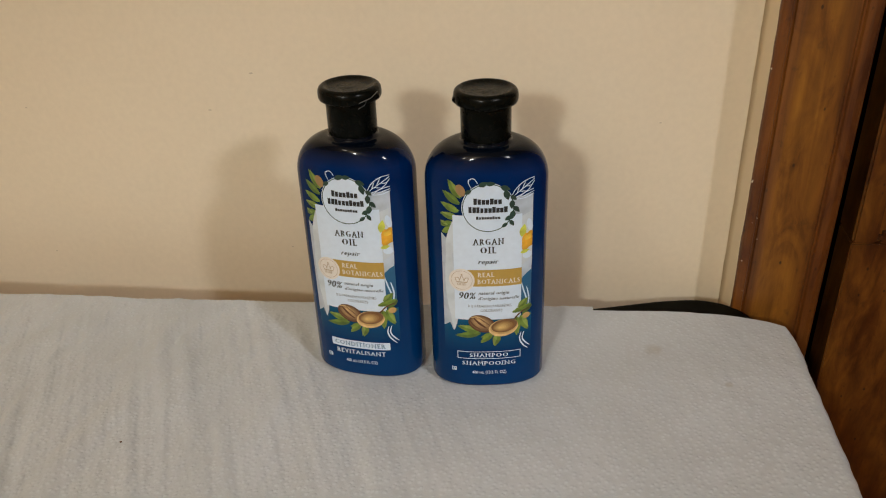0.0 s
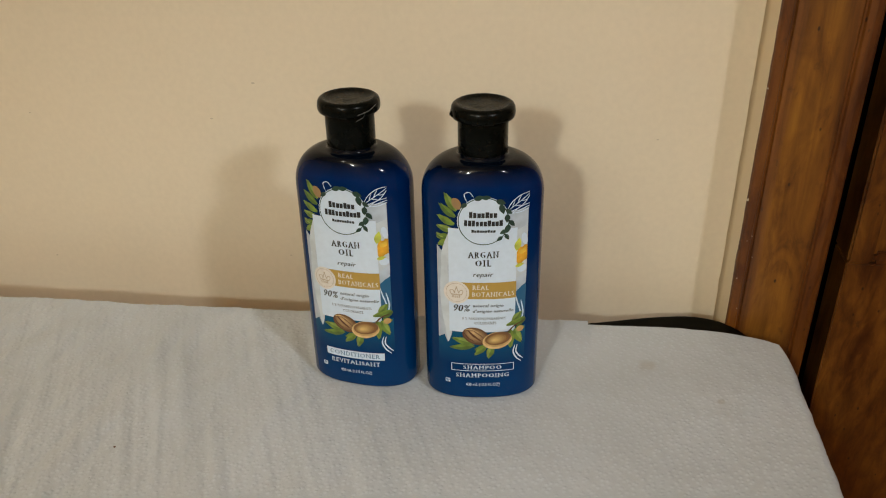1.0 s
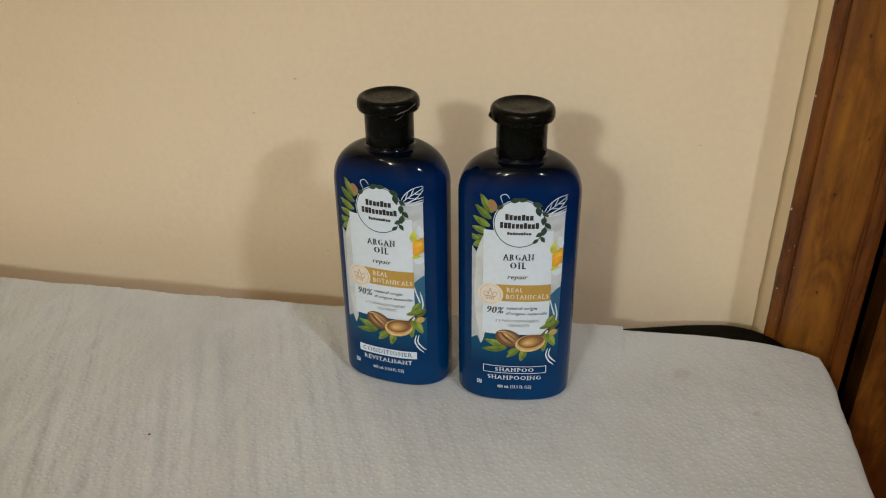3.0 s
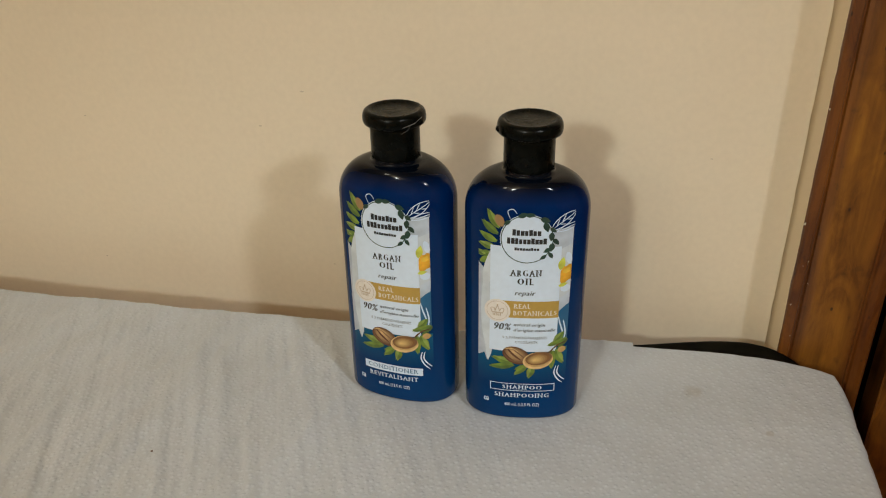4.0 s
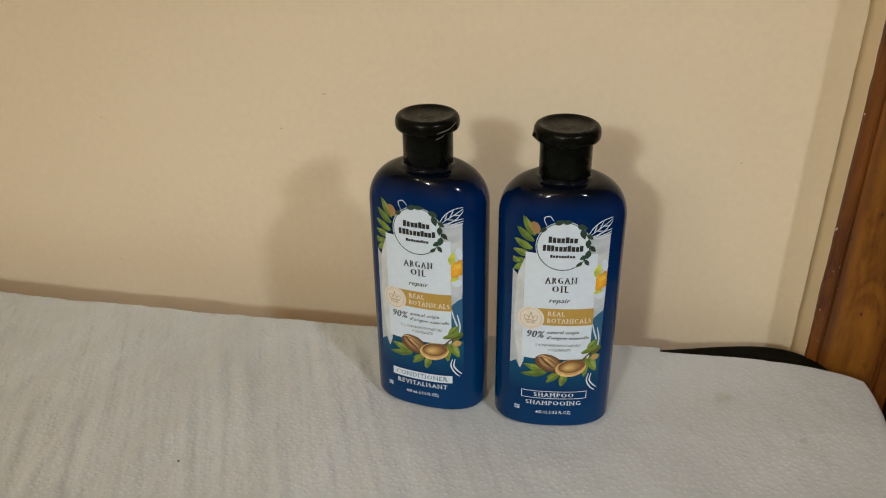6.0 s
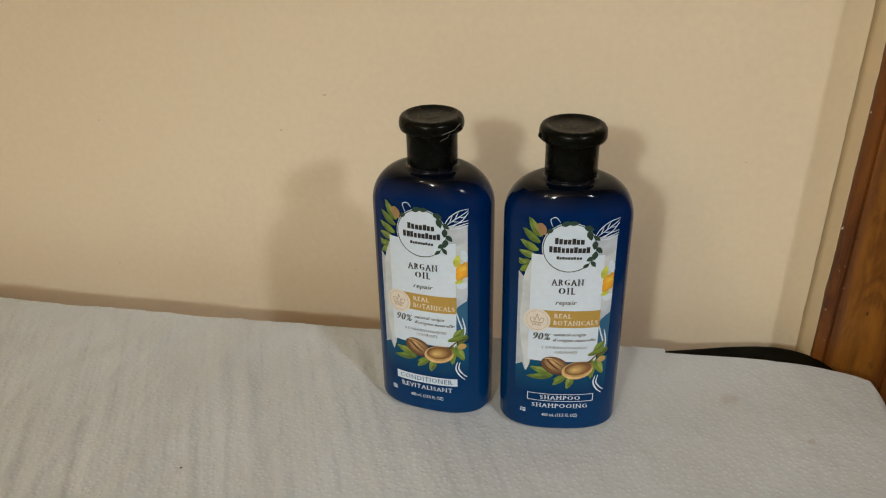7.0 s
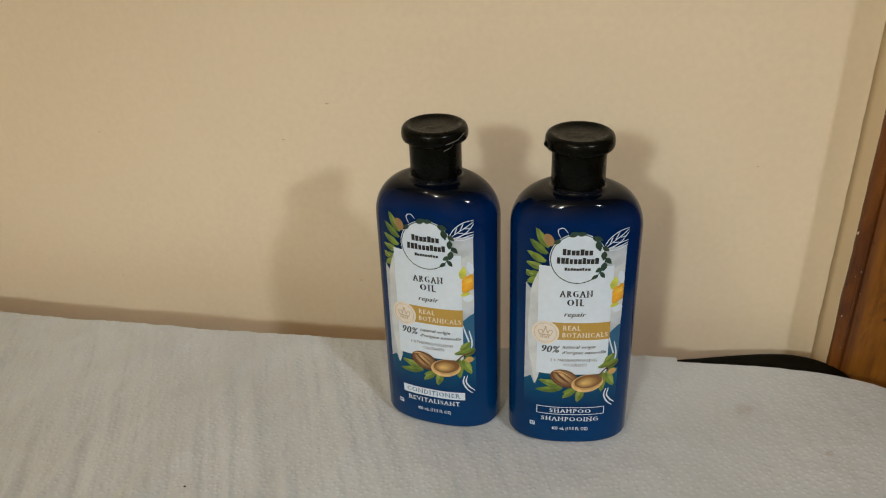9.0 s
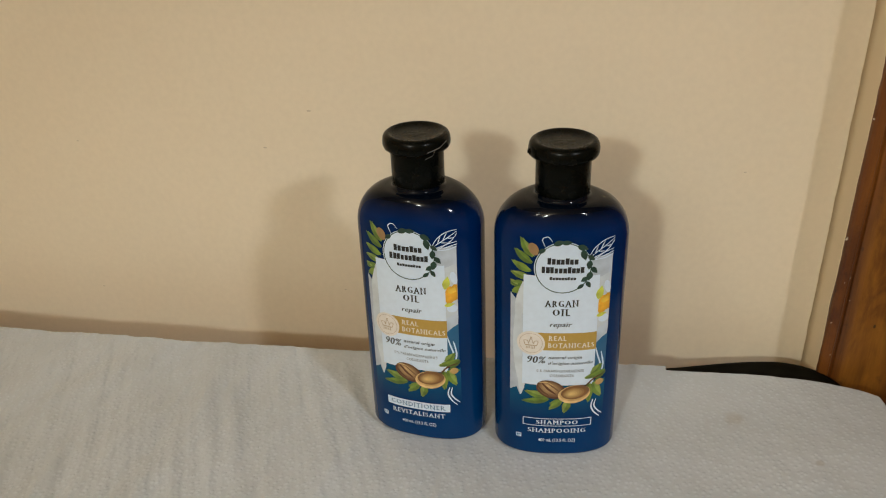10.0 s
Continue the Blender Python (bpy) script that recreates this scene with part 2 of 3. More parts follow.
NUT_PALE = printed("argan nut cream ink", (0.68, 0.48, 0.22), 0.2, 170)
def blend(a, b, k):
    return tuple(p + (q - p) * k for p, q in zip(a, b))


HUSK = [printed("argan husk ink %d" % n, blend((0.105, 0.034, 0.010), (0.62, 0.42, 0.19), (n / 7) ** 1.1), 0.14, 170) for n in range(8)]
KERNEL = [printed("argan kernel ink %d" % n, blend((0.20, 0.085, 0.018), (0.66, 0.46, 0.17), n / 6), 0.12, 170) for n in range(7)]
FILM = material("clear plastic shred", (0.42, 0.42, 0.40), 0.3)
FILM.node_tree.nodes["Principled BSDF"].inputs["Transmission Weight"].default_value = 0.6

# ---- mesh helpers ----


def mesh_of(bm, name, mat, smooth=False):
    bmesh.ops.recalc_face_normals(bm, faces=bm.faces)
    me = bpy.data.meshes.new(name)
    bm.to_mesh(me)
    bm.free()
    me.materials.append(mat)
    if smooth:
        me.shade_smooth()
    return me


def part(name, bm, mat, parent=None, label="", smooth=False):
    ob = new(name, mesh_of(bm, name, mat, smooth))
    ob.parent = parent
    return tagged(ob, label)


def empty(name, m=Matrix()):
    ob = new(name)
    ob.matrix_world = m
    ob.empty_display_size = 0.02
    return ob


def box(x0, x1, y0, y1, z0, z1, bevel=0.0, segments=2):
    bm = bmesh.new()
    bmesh.ops.create_cube(bm, size=1, matrix=Matrix.LocRotScale(((x0 + x1) / 2, (y0 + y1) / 2, (z0 + z1) / 2), None, (x1 - x0, y1 - y0, z1 - z0)))
    if bevel:
        bmesh.ops.bevel(bm, geom=bm.edges[:], offset=bevel, segments=segments, affect="EDGES")
    return bm


def prism(outline, z0, z1, bevel=0.0):
    """Extrude an outline in the xy plane from z0 to z1."""
    bm = bmesh.new()
    f = bm.faces.new([bm.verts.new((x, y, z0)) for x, y in outline])
    r = bmesh.ops.extrude_face_region(bm, geom=[f])
    top = [v for v in r["geom"] if isinstance(v, bmesh.types.BMVert)]
    for v in top:
        v.co.z = z1
    if bevel:
        rim = [e for e in bm.edges if abs(e.verts[0].co.z - e.verts[1].co.z) < 1e-6]
        bmesh.ops.bevel(bm, geom=rim, offset=bevel, segments=3, affect="EDGES")
    return bm


def rings(rows, close=True):
    """Loft between rings of equal count."""
    bm = bmesh.new()
    loops = [[bm.verts.new(p) for p in row] for row in rows]
    n = len(loops[0])
    for a, b in zip(loops, loops[1:]):
        for i in range(n):
            bm.faces.new((a[i], a[(i + 1) % n], b[(i + 1) % n], b[i]))
    if close:
        bm.faces.new(loops[0])
        bm.faces.new(loops[-1])
    return bm


# ---- the room ----
WALL_Y, TOP = 0.590, 0.7490
OPEN_X0, OPEN_X1, OPEN_TOP = 0.192, 1.02, 2.04


def wall(name, bm, label):
    return tagged(part(name, bm, WALL), label, "wall", kind="structure")


bm = box(-3.0, OPEN_X0, WALL_Y, WALL_Y + 0.14, 0, 2.4)
wall_back = wall("wall_north", bm, "cream painted wall with small flecks and scuffs")
wall("wall_north_side", box(OPEN_X1, 3.0, WALL_Y, WALL_Y + 0.14, 0, 2.4), "cream painted wall beside the door")
wall("wall_north_lintel", box(OPEN_X0, OPEN_X1, WALL_Y, WALL_Y + 0.14, OPEN_TOP, 2.4), "cream painted wall above the door")
# unseen walls and ceiling, tan chosen to bounce warm fill into the shadows
for wall_name, x0, x1, y0, y1 in (("wall_south", -3.0, 3.0, -4.24, -4.1), ("wall_west", -3.14, -3.0, -4.24, WALL_Y + 0.14), ("wall_east", 3.0, 3.14, -4.24, WALL_Y + 0.14)):
    tagged(part(wall_name, box(x0, x1, y0, y1, 0, 2.4), TAN_BOUNCE), "unseen tan wall, coloured to bounce warm light", "wall", kind="structure")
tagged(part("ceiling", box(-3.14, 3.14, -4.24, WALL_Y + 0.14, 2.4, 2.5), TAN_BOUNCE), "unseen tan ceiling, coloured to bounce warm light", "ceiling", kind="structure")
tagged(part("floor", box(-3.14, 3.14, -4.24, 0.9, -0.06, 0.0), FLOOR), "brown wooden floor", "floor", kind="structure")

# small flecks on the paint
for x, z, s in ((-0.273, 0.888, 0.0011), (-0.235, 0.918, 0.0013), (-0.43, 0.887, 0.0009), (0.071, 0.885, 0.0008), (-0.441, 0.753, 0.0009), (-0.221, 0.768, 0.0009)):
    bm = bmesh.new()
    bmesh.ops.create_icosphere(bm, subdivisions=2, radius=s, matrix=Matrix.LocRotScale((x, WALL_Y, z), None, (1.3, 0.2, 0.55)))
    part("fleck", bm, FLECK, wall_back, smooth=True)

# casing: a moulded board beside the door opening
profile = [(0.1342, WALL_Y - 0.001), (0.1342, 0.5622), (0.1350, 0.5604), (0.1368, 0.5595), (0.1410, 0.5592), (0.1417, 0.5606), (0.1429, 0.5606), (0.1437, 0.5590),
           (0.1465, 0.5584), (0.1500, 0.5580), (0.1820, 0.5580), (0.1834, 0.5594), (0.1846, 0.5594), (0.1858, 0.5578), (0.1900, 0.5574), (0.1938, 0.5582), (0.1957, 0.5605),
           (0.1960, 0.5640), (0.1960, WALL_Y - 0.001)]
casing = tagged(part("door_casing", prism(profile, 0, 2.10), CASING), "worn orange-brown stained pine door casing", "door casing", kind="structure")
tagged(part("door_casing_far", prism([(1.212 - x, y) for x, y in reversed(profile)], 0, 2.10), CASING), "worn orange-brown stained pine door casing", "door casing", kind="structure")
tagged(part("door_casing_head", box(0.20, 1.016, 0.558, WALL_Y - 0.0005, 2.045, 2.10, 0.003), CASING), "stained pine head casing over the door", "door casing", kind="structure")

# cream paint carried round onto the casing's edge, with a ragged front, and paint flecks on the wood
rng = random.Random(4)
rows = []
for i in range(360):
    z = 0.3 + i * 0.004
    f = 0.5628 + 0.0018 * noise.noise((3.1, z * 28, 0)) + 0.0008 * noise.noise((1.7, z * 95, 4)) + 0.0006 * rng.random()
    w = 0.0018 + 0.0008 * max(0, noise.noise((7.7, z * 40, 2)))
    rows.append([(0.1346, WALL_Y + 0.001, z), (0.1338 - 2 * w, WALL_Y + 0.0005, z), (0.1338, WALL_Y - 2 * w, z), (0.1338, f + 0.001, z), (0.1344, max(f, 0.5612), z)])
part("painted_edge", rings(rows), CAULK, casing, "ragged cream paint on the wood's edge", smooth=True)
for x, y, z, size, count in ((0.1340, 0.5606, 0.854, 0.0017, 2), (0.1415, 0.5592, 0.826, 0.0010, 2), (0.1440, 0.5588, 0.809, 0.0008, 2), (0.1362, 0.5596, 0.790, 0.0009, 1),
                             (0.1400, 0.5592, 0.764, 0.0006, 2), (0.1345, 0.5608, 0.935, 0.0010, 2)):
    for k in range(count):  # ragged thin flakes of wall paint
        fx, fz, r = x + (k > 0) * rng.uniform(-0.0035, 0.0045), z + (k > 0) * rng.uniform(-0.006, 0.006), 0.75 * size * (1.0 if k == 0 else rng.uniform(0.3, 0.7))
        bm = bmesh.new()
        bmesh.ops.create_icosphere(bm, subdivisions=1, radius=r, matrix=Matrix.LocRotScale((max(fx, 0.1345), y, fz), Euler((0, rng.uniform(-1, 1), 0)), (rng.uniform(0.4, 0.8), 0.3, rng.uniform(0.6, 1.2))))
        for v in bm.verts:
            v.co += Vector((1, 0, 1)) * r * 0.5 * noise.noise(v.co * 900)
        part("paint_fleck", bm, CHIP, casing)

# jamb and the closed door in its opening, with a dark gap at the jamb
# jamb coloured black in place of the gap's shade
tagged(part("door_jamb", box(OPEN_X0 + 0.0005, OPEN_X0 + 0.006, WALL_Y + 0.0005, 0.72, 0, 2.035), TABLE_GAP_BLACK), "door jamb, coloured black for the unlit gap", "door jamb", kind="structure")
door = empty("door_1")
tagged(door, "old brown stained panel door, closed", "door", kind="structure")
DOOR_Y, DX0 = 0.602, 0.2255
part("stile", box(DX0, DX0 + 0.0185, DOOR_Y, DOOR_Y + 0.035, 0.7852, 2.02, 0.0018, 2), DOOR, door)
part("stile", box(0.90, 1.01, DOOR_Y, DOOR_Y + 0.035, 0.01, 2.02, 0.0018, 2), DOOR, door)
part("rail", box(DX0, 0.8998, DOOR_Y + 0.0005, DOOR_Y + 0.034, 0.01, 0.785, 0.001), DOOR, door)
part("rail", box(DX0 + 0.0187, 0.8998, DOOR_Y + 0.0005, DOOR_Y + 0.034, 1.85, 2.02, 0.002), DOOR, door)
part("panel", box(DX0 + 0.0187, 0.8998, DOOR_Y + 0.005, DOOR_Y + 0.024, 0.7852, 1.8498), PANEL, door, "lighter orange-brown panel")
part("moulding", box(DX0 + 0.0187, 0.8998, DOOR_Y + 0.002, DOOR_Y + 0.0048, 0.7852, 0.795, 0.003), DOOR, door)
# black sheet put where the space behind the door is only unlit
tagged(part("recess_black_sheet", box(OPEN_X0, OPEN_X1, 0.74, 0.76, 0, OPEN_TOP), TABLE_GAP_BLACK), "black sheet for the unlit space behind the door", "backdrop", kind="structure")

# ---- the table ----


def spline(points, per=10):
    """Closed Catmull-Rom line through the points."""
    out, n = [], len(points)
    for i in range(n):
        p = [Vector(points[(i + k) % n]) for k in (-1, 0, 1, 2)]
        for j in range(per):
            t = j / per
            out.append(0.5 * (2 * p[1] + (p[2] - p[0]) * t + (2 * p[0] - 5 * p[1] + 4 * p[2] - p[3]) * t * t + (3 * p[1] - p[0] - 3 * p[2] + p[3]) * t ** 3))
    return [tuple(v) for v in out]


table = empty("table")
tagged(table, "black table with rounded corners under white paper towels", "table")
outline = spline([(-0.78, 0.500), (-0.50, 0.512), (-0.20, 0.527), (-0.03, 0.537), (0.03, 0.552), (0.085, 0.568), (0.118, 0.571), (0.142, 0.559), (0.158, 0.528), (0.166, 0.47), (0.167, 0.30), (0.167, 0.10), (0.160, -0.02), (0.13, -0.06),
                  (0.0, -0.07), (-0.40, -0.075), (-0.76, -0.075), (-0.84, -0.03), (-0.85, 0.20), (-0.84, 0.45)])


def shrunk(line, d):
    """The outline drawn in by d along its normals."""
    out, n = [], len(line)
    for k in range(n):
        a, b = Vector(line[k - 1]), Vector(line[(k + 1) % n])
        t = (b - a).normalized()
        out.append((line[k][0] + t.y * d, line[k][1] - t.x * d))
    return out


slab = []
for d, z in ((0.005, TOP - 0.026), (0.0015, TOP - 0.0245), (0.0, TOP - 0.021), (0.0, TOP - 0.0062), (0.0007, TOP - 0.0036), (0.0025, TOP - 0.0018), (0.0050, TOP - 0.0012)):
    slab.append([(x, y, z) for x, y in shrunk(outline, d)])
part("tabletop", rings(slab), TABLE_GAP_BLACK, table)
for x, y in ((0.10, 0.46), (0.10, 0.0), (-0.78, 0.42), (-0.78, 0.0)):
    part("leg", box(x - 0.02, x + 0.02, y - 0.02, y + 0.02, 0, TOP - 0.0262, 0.003), TABLE_GAP_BLACK, table)

# ---- paper towels: sheets side by side, edge to edge ----


def back_edge(x):
    """The sheets' rear edge across the table."""
    e = 0.5232 + 0.034 * max(0.0, x + 0.453) + 0.030 * max(0.0, x + 0.235) + 0.0008 * noise.noise((x * 26, 0.3, 1)) + 0.0004 * noise.noise((x * 90, 2.3, 1))
    return min(e, 0.5462 + 0.0004 * math.sin(x * 80))


def sheet(x0, x1, seed, label, drape=False):
    """One sheet of paper towel with soft waves, draped over the table's end if asked."""
    step = 0.0018
    nx, y0 = int((x1 - x0) / step), 0.02
    bm = bmesh.new()
    cols = []
    total = nx + (28 if drape else 0)
    for i in range(total + 1):
        x = x0 + (x1 - x0) * i / nx
        yb = back_edge(min(x, x1))
        if drape:  # the rear corner is cut round
            t = max(0.0, min(1.0, (min(x, x1) - 0.118) / 0.056))
            yb = yb - 0.0165 * t ** 2.6 - (0.020 * max(0.0, t - 0.9) / 0.1)
        col = []
        ny = 230
        for j in range(ny + 1):
            y = yb + (y0 - yb) * j / ny
            left = max(0.0, min(1.0, (-0.02 - x) / 0.22)) * (0.2 + 0.8 * min(1.0, (yb - y) / 0.04))
            z = TOP + 0.0006 + 0.0004 * noise.noise((x * 130, y * 60, 1.5)) + 0.0008 * noise.noise((x * 22, y * 18, 7.7))
            # two families of creases: one runs straight to the wall, the other slants across it
            slant, run = x * 0.90 + y * 0.43, y * 0.90 - x * 0.43
            z += (0.0003 + 0.0034 * left) * noise.noise((x * 44 + 2.0 * noise.noise((x * 9, y * 9, 2)), y * 4.5, 3.1))
            z += (0.0001 + 0.0016 * left) * noise.noise((slant * 130, run * 6, 4.4))
            z += (0.0002 + 0.0012 * left) * noise.noise((slant * 34, run * 5, 9.4))
            z += 0.0016 * left * math.exp(-(((x + 0.418 + 0.05 * (y - 0.45)) / 0.0035) ** 2)) + 0.0013 * left * math.exp(-(((x + 0.360 + 0.1 * (y - 0.45)) / 0.003) ** 2))
            if drape:
                z -= 0.0006 * math.exp(-(((x - 0.031) / 0.006) ** 2)) * max(0.0, min(1.0, (y - 0.49) / 0.04))
                y -= 0.0028 * math.exp(-(((x - 0.031) / 0.020) ** 2)) * math.exp(-((yb - y) / 0.02) ** 2)
            elif seed == 5.1:  # the corner beside the draped sheet lifts, with a crease
                z += 0.0009 * max(0.0, min(1.0, (x - 0.004) / 0.024)) * max(0.0, min(1.0, (y - 0.505) / 0.035)) + 0.0006 * math.exp(-(((x - 0.012 + 0.3 * (y - 0.53)) / 0.004) ** 2)) * max(0.0, min(1.0, (y - 0.49) / 0.03))
            xx = x
            if i == 0 or (i == nx and not drape):
                gap = max(0.0, noise.noise((y * 11, round(x, 2) * 9, 9)) - 0.05) * 0.0003 * max(0.0, min(1.0, (0.46 - y) / 0.04))
                if abs(x + 0.2675) < 1e-4:  # the seam that has come open towards the front
                    gap = max(0.0, 0.55 + 0.9 * noise.noise((y * 38, 2.7, 9))) * 0.00012 * max(0.0, min(1.0, (0.420 - y) / 0.03))
                xx = x + (gap if i == 0 else -gap)
            z = max(z, TOP - 0.0010)
            if drape and x > x1 - 0.006:
                s = x - (x1 - 0.006)
                r = 0.006
                a = min(s / r, math.pi / 2)
                xx = x1 - 0.006 + r * math.sin(a)
                z = z - r * (1 - math.cos(a)) - max(0.0, s - r * math.pi / 2)
            if drape:  # the end hangs a little wider towards the front
                xx += (0.0035 * max(0.0, min(1.0, (0.53 - y) / 0.13)) + 0.0007 * noise.noise((y * 70, 3.3, z * 40)) + 0.0004 * noise.noise((y * 190, 1.3, 0))) * max(0.0, min(1.0, (x - 0.09) / 0.08))
            col.append(bm.verts.new((xx, y, z)))
        cols.append(col)
    for a, b in zip(cols, cols[1:]):
        for j in range(len(a) - 1):
            bm.faces.new((a[j], a[j + 1], b[j + 1], b[j]))
    ob = part("paper_towel", bm, TOWEL, smooth=True)
    thick = ob.modifiers.new("thickness", "SOLIDIFY")
    thick.thickness, thick.offset, thick.use_rim = 0.0006, 1.0, False
    return tagged(ob, label, "paper towel", "paper towels on the table")


sheet(-0.80, -0.546, 1.3, "white embossed paper towel sheet lying on the table")
sheet(-0.546, -0.2675, 2.7, "wrinkled white embossed paper towel sheet on the table")
sheet(-0.2675, 0.0295, 5.1, "white embossed paper towel sheet under two blue bottles")
sheet(0.0295, 0.1735, 8.9, "white paper towel sheet draped over the table's end", True)

# ---- bottles ----
HALF_W, HALF_D, POWER = 0.0376, 0.0230, 2.5


def oval(a, b, n, z, count=96):
    out = []
    for i in range(count):
        t = 2 * math.pi * i / count
        c, s = math.cos(t), math.sin(t)
        out.append((a * math.copysign(abs(c) ** (2 / n), c), b * math.copysign(abs(s) ** (2 / n), s), z))
    return out


def front(u):
    """How far forward the bottle's front lies at u from its middle line."""
    return -HALF_D * (1 - min(0.999, abs(u) / HALF_W) ** POWER) ** (1 / POWER)


def body_mesh():
    rows = []
    for i in range(8):  # rounded foot
        a = math.pi / 2 * i / 7
        inset = 0.0042 * (1 - math.sin(a))
        rows.append(oval(HALF_W - inset, HALF_D - inset, POWER, 0.0042 * (1 - math.cos(a))))
    for z in (0.03, 0.06, 0.09, 0.12, 0.1455):
        rows.append(oval(HALF_W, HALF_D, POWER, z))
    for i in range(1, 17):  # shoulder
        a = math.pi / 2 * i / 16
        k = math.cos(a) ** 0.9
        k2 = math.cos(a) ** 0.70
        rows.append(oval(0.0164 + (HALF_W - 0.0164) * k, 0.0164 + (HALF_D - 0.0164) * k2, POWER - 0.5 * (i / 16), 0.146 + 0.0230 * math.sin(a)))
    for r, z in ((0.0158, 0.1692), (0.0152, 0.1697), (0.0148, 0.1704), (0.0146, 0.1712), (0.0145, 0.1720)):  # hollow at the neck's foot
        rows.append(oval(r, r, 2, z))
    return rings(rows)


def turned(profile, count=64):
    return rings([[(r * math.cos(2 * math.pi * i / count), r * math.sin(2 * math.pi * i / count), z) for i in range(count)] for r, z in profile])


def wrapped(bm, lift):
    """Lay a flat drawing (u, v) round the bottle's front, lift metres proud of it."""
    for edge in (-0.0284, 0.0275):
        bmesh.ops.bisect_plane(bm, geom=bm.verts[:] + bm.edges[:] + bm.faces[:], plane_co=(edge, 0, 0), plane_no=(edge, 0, 0), clear_outer=True)
    us = [v.co.x for v in bm.verts]
    k = math.floor(min(us) / 0.0016) * 0.0016
    while k < max(us):
        bmesh.ops.bisect_plane(bm, geom=bm.verts[:] + bm.edges[:] + bm.faces[:], plane_co=(k, 0, 0), plane_no=(1, 0, 0))
        k += 0.0016
    for v in bm.verts:
        u, w = v.co.x, v.co.y
        v.co = (u, front(u) - lift, w)
    return bm


def flat(*outlines):
    """Flat faces from outlines of (u, v) in millimetres."""
    bm = bmesh.new()
    for line in outlines:
        bm.faces.new([bm.verts.new((u / 1000, v / 1000, 0)) for u, v in line])
    bmesh.ops.triangulate(bm, faces=bm.faces[:])
    return bm


def disc(u, v, ru, rv, turn=0, count=40):
    c, s = math.cos(radians(turn)), math.sin(radians(turn))
    pts = [(ru * math.cos(2 * math.pi * i / count), rv * math.sin(2 * math.pi * i / count)) for i in range(count)]
    return [(u + x * c - y * s, v + x * s + y * c) for x, y in pts]


def rect(u0, u1, v0, v1):
    return [(u0, v0), (u1, v0), (u1, v1), (u0, v1)]


def leaf(u, v, length, width, turn, bend=0.0):
    """A pointed leaf from its stalk end."""
    c, s = math.cos(radians(turn)), math.sin(radians(turn))
    side = []
    for i in range(1, 9):
        t = i / 9
        side.append((t * length, width / 2 * math.sin(math.pi * t ** 0.85), bend * math.sin(math.pi * t)))
    pts = [(0, 0)] + [(x, -w + b) for x, w, b in side] + [(length, 0)] + [(x, w + b) for x, w, b in reversed(side)]
    return [(u + x * c - y * s, v + x * s + y * c) for x, y in pts]


def stroke(points, width, taper=True):
    """A drawn line of that width through the points."""
    pts = [Vector(p) for p in points]
    fine = []
    for i in range(len(pts) - 1):
        p = [pts[max(0, i - 1)], pts[i], pts[i + 1], pts[min(len(pts) - 1, i + 2)]]
        for j in range(6):
            t = j / 6
            fine.append(0.5 * (2 * p[1] + (p[2] - p[0]) * t + (2 * p[0] - 5 * p[1] + 4 * p[2] - p[3]) * t * t + (3 * p[1] - p[0] - 3 * p[2] + p[3]) * t ** 3))
    fine.append(pts[-1])
    quads, n = [], len(fine)
    sides = []
    for i, p in enumerate(fine):
        d = (fine[min(n - 1, i + 1)] - fine[max(0, i - 1)]).normalized()
        w = width / 2 * (0.35 + 0.65 * math.sin(math.pi * (i + 0.5) / n) if taper else 1)
        sides.append((p + Vector((-d.y, d.x)) * w, p - Vector((-d.y, d.x)) * w))
    for (a, b), (c, d) in zip(sides, sides[1:]):
        quads.append([tuple(a), tuple(b), tuple(d), tuple(c)])
    return quads


def hoop(u, v, ru, rv, width, a0=0, a1=360, count=60):
    quads = []
    for i in range(count):
        t0, t1 = (radians(a0 + (a1 - a0) * k / count) for k in (i, i + 1))
        quads.append([(u + (ru - e) * math.cos(t), v + (rv - e) * math.sin(t)) for t, e in ((t0, 0), (t1, 0), (t1, width), (t0, width))])
    return quads


def words(text, u0, u1, v0, v1, slant=0.0, bold=0.0, stem=0.0):
    """Flat lettering that fills the box given in millimetres; stem thickens the uprights."""
    cu = bpy.data.curves.new("lettering", "FONT")
    cu.body, cu.shear, cu.offset, cu.resolution_u = text, slant, bold, 3
    cu.space_character = 1.12 + 4 * bold + 5 * stem if text.isupper() else 1.03 + 3 * stem
    ob = bpy.data.objects.new("lettering", cu)
    scene.collection.objects.link(ob)
    bpy.context.view_layer.update()
    me = bpy.data.meshes.new_from_object(ob.evaluated_get(bpy.context.evaluated_depsgraph_get()))
    bm = bmesh.new()
    bm.from_mesh(me)
    bpy.data.objects.remove(ob)
    bpy.data.meshes.remove(me)
    if stem:
        weighted(bm, stem)
    if text.isupper() and text.isalpha():
        footed(text, bm)
    xs, ys = [v.co.x for v in bm.verts], [v.co.y for v in bm.verts]
    for v in bm.verts:
        v.co = ((u0 + (v.co.x - min(xs)) / (max(xs) - min(xs)) * (u1 - u0)) / 1000, (v0 + (v.co.y - min(ys)) / (max(ys) - min(ys)) * (v1 - v0)) / 1000, 0)
    return bm


